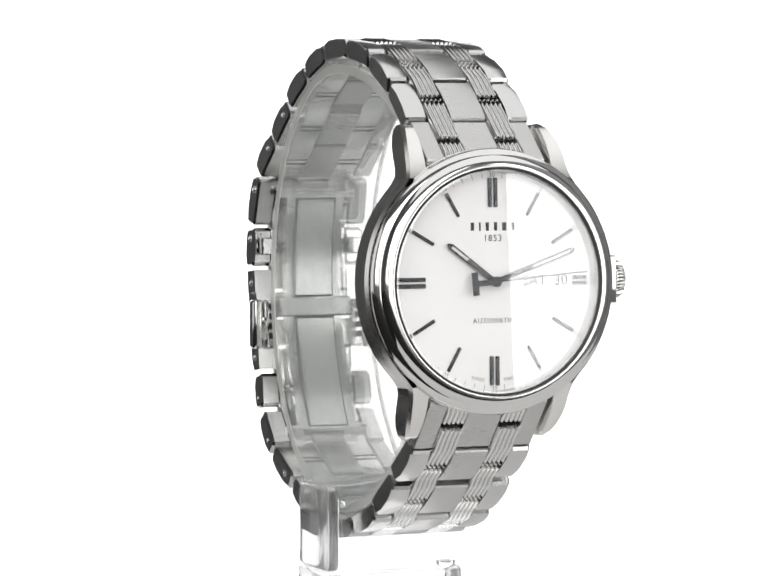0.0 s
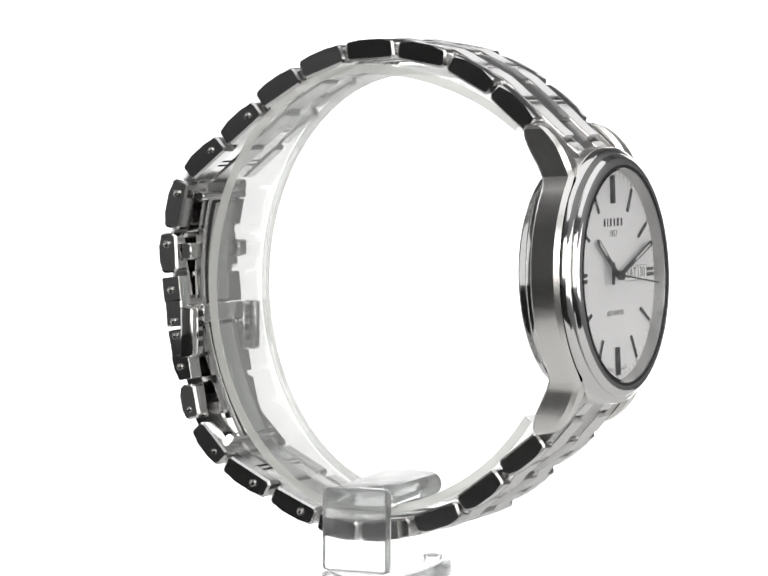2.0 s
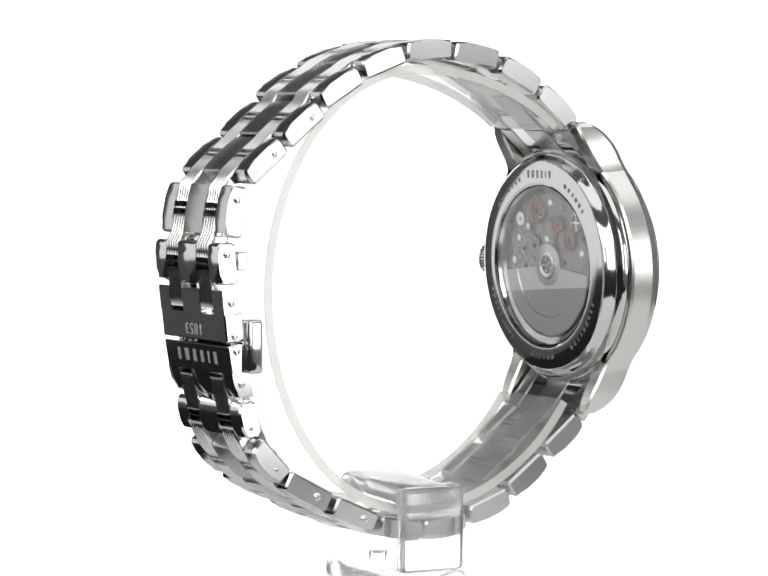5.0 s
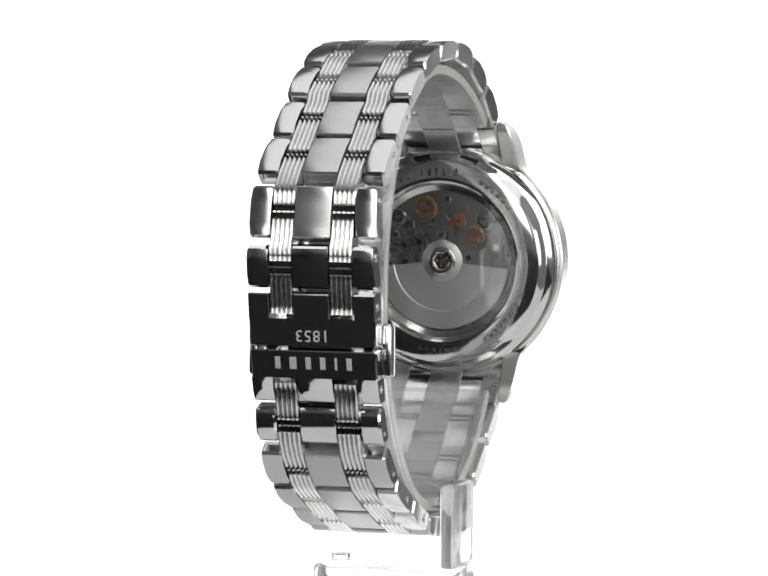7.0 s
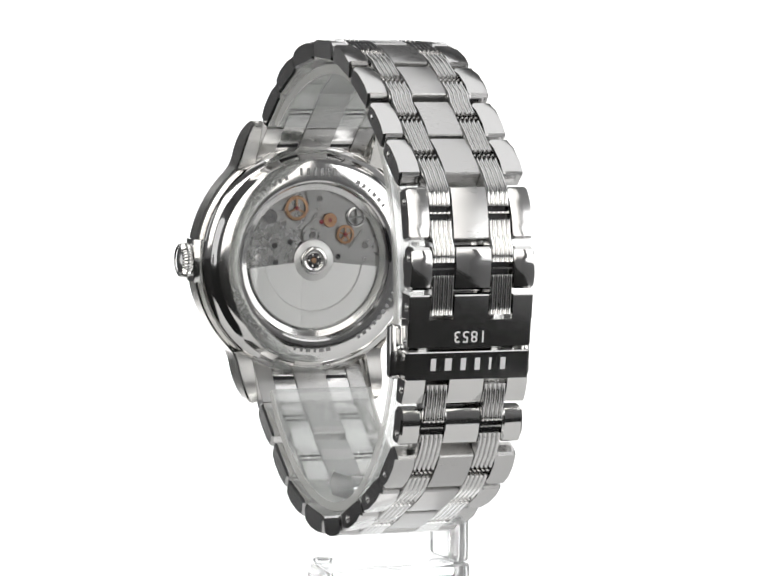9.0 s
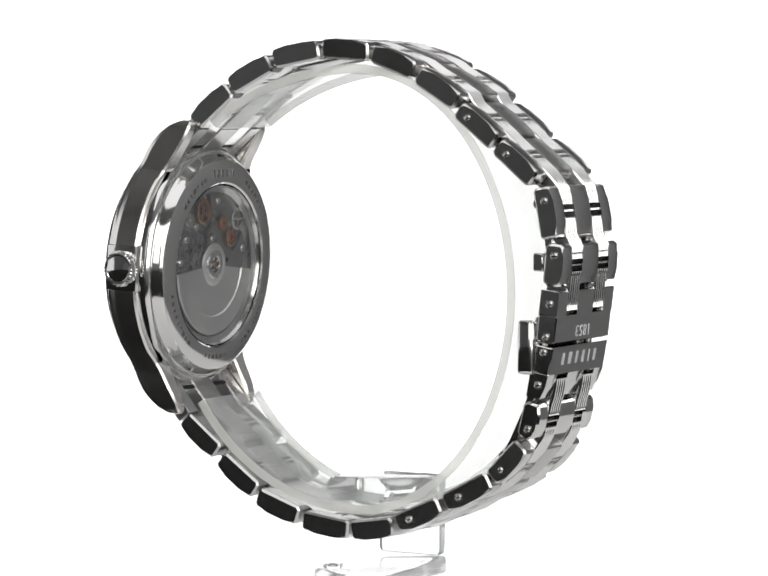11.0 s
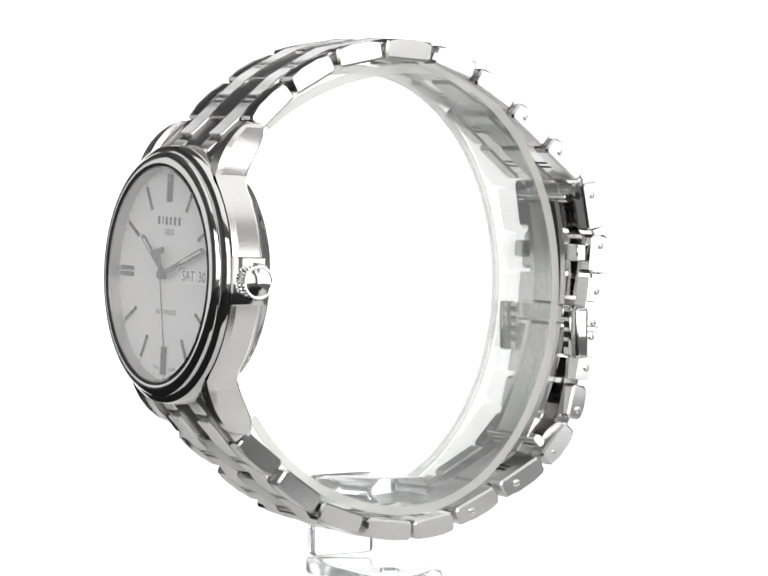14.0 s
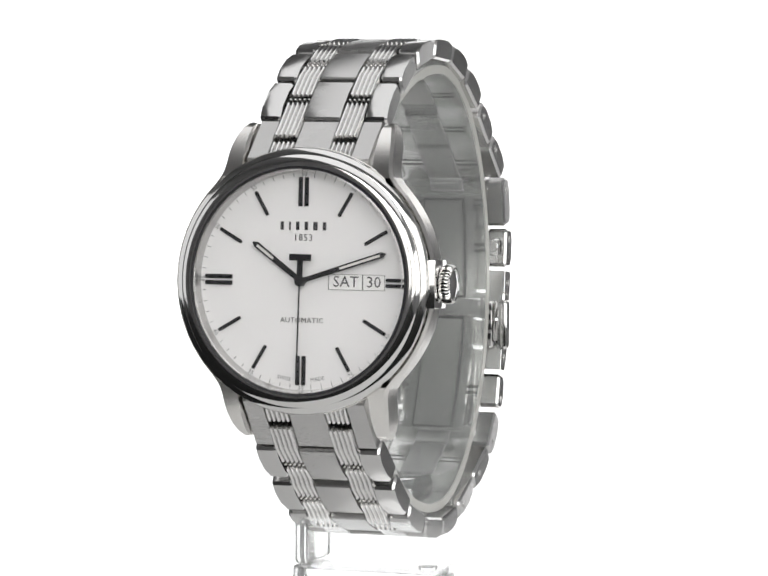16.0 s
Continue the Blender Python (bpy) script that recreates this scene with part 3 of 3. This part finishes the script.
def build_movement(watch):
    plate = part("movement", lathe([(0, -5.9), (12.8, -5.9), (12.8, -5.2), (0, -5.2)], 72), BRIDGE, watch, "automatic movement behind glass", frame_mm=CASE)
    part("movement_ring", lathe([(12.2, -6.6), (13.3, -6.9), (13.3, -5.9), (12.2, -5.9)], 72, True), STEEL, plate, frame_mm=CASE)

    def disc(name, x, v, r, z0, z1, mat, seg=28):
        b = 0.08
        bm = lathe([(0, -z1), (r - b, -z1), (r, -z1 + b), (r, -z0), (0, -z0)], seg)
        part(name, moved(bm, Matrix.Translation((x, v, 0))), mat, plate, frame_mm=CASE)
    def cog(name, x, v, r, z0, z1, mat, teeth=30, spokes=0):
        """A toothed wheel; with spokes it is open between them."""
        bm = lathe([(r * 0.72 if spokes else 0.3, -z1), (r * 0.9, -z1), (r, -z1 + 0.05), (r, -z0), (r * 0.72 if spokes else 0.3, -z0)], teeth * 2, True)
        for vert in bm.verts:
            if math.hypot(vert.co.x, vert.co.y) > r * 0.95 and round(math.atan2(vert.co.y, vert.co.x) / math.pi * teeth) % 2:
                vert.co.x *= 0.9
                vert.co.y *= 0.9
        for k in range(spokes):
            join(bm, moved(box(-0.14, 0.14, 0, r * 0.8, -z1 + 0.02, -z0), pose(0, 0, 0, 0, 0, 360 * k / spokes)))
        part(name, moved(bm, Matrix.Translation((x, v, 0))), mat, plate, frame_mm=CASE)

    def bridge(points, z):
        """A flat bridge plate with a bevelled rim."""
        bm = bmesh.new()
        face = bm.faces.new([bm.verts.new((x, v, -5.9)) for x, v in points])
        top = bmesh.ops.extrude_face_region(bm, geom=[face])
        bmesh.ops.translate(bm, verts=[g for g in top["geom"] if isinstance(g, bmesh.types.BMVert)], vec=(0, 0, 5.9 - z))
        bmesh.ops.bevel(bm, geom=bm.edges[:], offset=0.15, segments=2, affect="EDGES")
        part("bridge", bm, BRIDGE, plate, smooth=30, frame_mm=CASE)
    bridge([(2.6, -1.2), (11.4, -1.2), (11.6, 2.4), (9.6, 6.8), (6.6, 8.6), (5.0, 5.4), (2.8, 4.2)], 6.3)
    bridge([(-2.6, -1.2), (-2.4, 2.6), (-6.6, 2.0), (-9.2, 5.4), (-11.2, 3.2), (-11.5, -1.2)], 6.35)
    bridge([(-1.8, 3.2), (1.8, 3.2), (2.2, 5.4), (0.6, 6.4), (-0.4, 8.2), (-1.9, 6.2)], 6.4)
    bridge([(-4.6, 9.0), (-2.0, 8.2), (1.0, 9.6), (1.6, 11.8), (-1.4, 12.0), (-4.2, 11.2)], 6.3)
    cog("balance_wheel", 3.1, 9.0, 2.2, 6.15, 6.4, BRASS, 60, 3)
    cog("brass_wheel", -5.9, 4.4, 1.7, 6.2, 6.45, BRASS, 40, 5)
    cog("brass_wheel", -3.0, 6.9, 1.3, 6.25, 6.5, BRASS, 32)
    cog("steel_wheel", -7.9, 7.4, 1.9, 6.1, 6.3, STEEL, 36, 4)
    cog("steel_wheel", 7.9, 7.6, 1.3, 6.3, 6.5, STEEL, 24)
    for x, v in ((3.1, 9.0), (-1.4, 6.6), (-3.0, 6.9), (-5.9, 4.4)):
        disc("jewel", x, v, 0.38, 6.3, 6.56, JEWEL, 16)
    for x, v in ((-1.0, 10.6), (8.4, 4.4), (-9.6, 2.4), (5.6, 6.4), (0.2, 4.4), (10.0, 0.6)):
        disc("screw", x, v, 0.6, 6.3, 6.56, STEEL, 14)
    # dark discs that stand in for the shade in sunk holes
    for x, v in ((4.2, 3.2), (6.8, -0.3), (-4.6, 0.6), (7.0, 2.6)):
        disc("sink_shade", x, v, 0.5, 6.2, 6.42, SHADE_STEEL, 14)
    # rotor: a half disc with a heavy rim and a bearing in the middle
    bm = bmesh.new()
    tops, lows = [], []
    for k in range(41):
        a = radians(186 + 168 * k / 40)
        tops.append([bm.verts.new((r * math.cos(a), r * math.sin(a), z)) for r, z in ((2.2, -6.75), (8.6, -6.75), (8.8, -6.95), (11.6, -6.95), (11.8, -6.8))])
        lows.append([bm.verts.new((r * math.cos(a), r * math.sin(a), -6.55)) for r in (2.2, 11.8)])
    for k in range(40):
        for i in range(4):
            bm.faces.new((tops[k][i], tops[k][i + 1], tops[k + 1][i + 1], tops[k + 1][i]))
        bm.faces.new((lows[k][0], lows[k + 1][0], lows[k + 1][1], lows[k][1]))
        bm.faces.new((tops[k][4], lows[k][1], lows[k + 1][1], tops[k + 1][4]))
        bm.faces.new((tops[k][0], tops[k + 1][0], lows[k + 1][0], lows[k][0]))
    for k in (0, 40):
        bm.faces.new([*tops[k], lows[k][1], lows[k][0]])
    rotor = part("rotor", bm, ROTOR, plate, "brushed half-disc winding rotor", 25, CASE)
    part("hub", lathe([(0, -6.82), (3.4, -6.82), (3.6, -6.7), (3.6, -6.55), (0, -6.55)], 48), ROTOR, rotor, frame_mm=CASE)
    part("bearing", lathe([(1.3, -6.95), (1.5, -7.05), (2.2, -7.05), (2.4, -6.95), (2.5, -6.7), (1.3, -6.7)], 40, True), STEEL, rotor, frame_mm=CASE)
    part("bearing_well", lathe([(0, -6.84), (1.45, -6.84), (1.45, -6.7), (0, -6.7)], 24), SHADE_STEEL, rotor, frame_mm=CASE)
    for k in range(5):
        ball = lathe([(0, -7.0), (0.2, -6.96), (0.28, -6.86), (0.28, -6.75), (0, -6.75)], 12)
        part("bearing_ball", moved(ball, Matrix.Translation((0.95 * math.cos(k * 1.2566), 0.95 * math.sin(k * 1.2566), 0))), STEEL, rotor, frame_mm=CASE)
    part("bearing_jewel", lathe([(0, -7.0), (0.4, -6.98), (0.5, -6.85), (0, -6.85)], 16), BRASS, rotor, frame_mm=CASE)


def build_dial(watch):
    dial = part("dial", lathe([(0, 0), (16.85, 0), (16.85, -0.45), (0, -0.45)], 96), DIAL, watch, "white lacquered dial with applied baton markers", frame_mm=CASE)

    def bar(name, hour, r0, r1, off, width, mat=MARKER, height=0.3):
        b = moved(box(off - width / 2, off + width / 2, r0, r1, 0, height, 0.1), pose(0, 0, 0, 0, 0, -30 * hour))
        part(name, b, mat, dial, frame_mm=CASE)
    for hour in range(12):
        if hour == 3:
            for o in (-0.42, 0.42):
                bar("hour_marker", hour, 13.35, 15.75, o, 0.55)
        elif hour % 3 == 0:
            for o in (-0.48, 0.48):
                bar("hour_marker", hour, 11.3, 15.75, o, 0.66)
        else:
            bar("hour_marker", hour, 11.4, 15.5, 0, 0.55)
    ticks = bmesh.new()
    for i in range(60):
        if i % 5:
            join(ticks, moved(box(-0.05, 0.05, 15.75, 16.35, 0.0, 0.02), pose(0, 0, 0, 0, 0, -6 * i)))
    part("minute_track", ticks, GREY_PRINT, dial, "printed minute track", 0, CASE)
    for i in range(12):
        a = -30 * i
        text = lettering("60" if i == 0 else f"{5 * i:02d}", 0.95, 0.01)
        turn = a if -4 < (i if i < 7 else i - 12) < 4 else a + 180
        m = pose(0, 0, 0, 0, 0, a) @ Matrix.Translation((0, 16.15, 0.01)) @ pose(0, 0, 0, 0, 0, turn - a)
        part("minute_numeral", moved(text, m), GREY_PRINT, dial, smooth=0, frame_mm=CASE)
    name_blocks(7.3, 1.25, 0.05, BLACK_PRINT, dial, Matrix.Translation((0, 8.35, 0.05)), CASE)
    part("year_print", moved(lettering("1853", 1.45, 0.015, 1.12), Matrix.Translation((0, 6.55, 0.015))), BLACK_PRINT, dial, smooth=0, frame_mm=CASE)
    part("type_print", moved(lettering("AUTOMATIC", 1.12, 0.015, 1.1), Matrix.Translation((0, -5.95, 0.015))), BLACK_PRINT, dial, smooth=0, frame_mm=CASE)
    part("origin_print", moved(lettering("SWISS", 0.85, 0.01), Matrix.Translation((-2.7, -14.75, 0.01)) @ pose(0, 0, 0, 0, 0, -10)), GREY_PRINT, dial, smooth=0, frame_mm=CASE)
    part("origin_print", moved(lettering("MADE", 0.85, 0.01), Matrix.Translation((2.7, -14.75, 0.01)) @ pose(0, 0, 0, 0, 0, 10)), GREY_PRINT, dial, smooth=0, frame_mm=CASE)
    # day and date windows with thin frames
    for x0, x1, text, tx in ((4.3, 9.55, "SAT", 6.95), (9.75, 13.1, "30", 11.4)):
        pane = part("date_window", box(x0, x1, -1.12, 1.12, 0.0, 0.03), WHITE_PRINT, dial, smooth=0, frame_mm=CASE)
        edge = bmesh.new()
        for b in ((x0 - 0.1, x0, -1.2, 1.2), (x1, x1 + 0.1, -1.2, 1.2), (x0, x1, 1.12, 1.2), (x0, x1, -1.2, -1.12)):
            join(edge, box(*b, 0.0, 0.09))
        part("window_frame", edge, RIBBED, pane, smooth=0, frame_mm=CASE)
        part("date_print", moved(lettering(text, 2.35, 0.012, 1.02), Matrix.Translation((tx, 0, 0.042))), BLACK_PRINT, pane, smooth=0, frame_mm=CASE)
    return dial


CASE_M = Matrix.Translation(CASE.translation * MM) @ CASE.to_3x3().to_4x4()


def hand(name, watch, bm, mat, z, degrees, label):
    ob = part(name, bm, mat, watch, label, 30)
    ob.matrix_basis = CASE_M @ pose(0, 0, z * MM, 0, 0, -degrees)
    return ob


def build_hands(watch):
    def baton(length, w0, w1, tail):
        bm = bmesh.new()
        pts = [(-w0 / 2, -tail), (w0 / 2, -tail), (w1 / 2, length - 0.6), (0.12, length), (-0.12, length), (-w1 / 2, length - 0.6)]
        vs = [[bm.verts.new((x, y, z)) for x, y in pts] for z in (0, 0.22)]
        bm.faces.new(vs[0][::-1])
        bm.faces.new(vs[1])
        for i in range(6):
            bm.faces.new((vs[0][i], vs[0][(i + 1) % 6], vs[1][(i + 1) % 6], vs[1][i]))
        return bm
    hour = hand("hour_hand", watch, baton(9.7, 0.75, 0.95, 0.8), HAND, 0.55, 306.5, "dark metal hour hand")
    part("inlay", box(-0.2, 0.2, 5.6, 8.9, 0.2, 0.26), LUME, hour, smooth=0)
    minute = hand("minute_hand", watch, baton(14.2, 0.7, 0.9, 0.8), HAND, 0.9, 71.0, "dark metal minute hand")
    part("inlay", box(-0.18, 0.18, 6.6, 13.3, 0.2, 0.26), LUME, minute, smooth=0)
    sec = join(box(-0.11, 0.11, -0.5, 15.4, 0, 0.12), box(-0.45, 0.45, -3.5, -0.4, 0, 0.14), box(-1.75, 1.75, -4.1, -3.1, 0, 0.14),
               lathe([(0, 0.3), (0.7, 0.3), (0.8, 0.2), (0.8, -0.5), (0, -0.5)], 24))
    second = hand("second_hand", watch, sec, HAND, 1.3, 84, "thin second hand with a broad counterweight")
    return minute, second


build_room()
build_table()
stand = build_stand()
watch = empty("wristwatch")
tagged(watch, "steel automatic wristwatch with white dial on a display stand", "wristwatch")
build_bracelet(watch)
build_clasp_inside(watch)
build_case(watch)
build_movement(watch)
build_dial(watch)
minute_hand, second_hand = build_hands(watch)


def motions():
    steps = [k * 0.25 for k in range(65)]
    turn = [(t, pose(0, 0, 0, 0, 0, TURN_START + TURN_RATE * t - TURN_LAG * math.sin(math.pi * t / 16) ** 2)) for t in steps]
    walk(watch, turn)
    walk(stand, turn)
    walk(second_hand, [(t, CASE_M @ pose(0, 0, 1.3 * MM, 0, 0, -(85 + 6 * t))) for t in range(17)])
    walk(minute_hand, [(t, CASE_M @ pose(0, 0, 0.9 * MM, 0, 0, -(70.4 + 0.1 * t))) for t in range(17)])


motions()
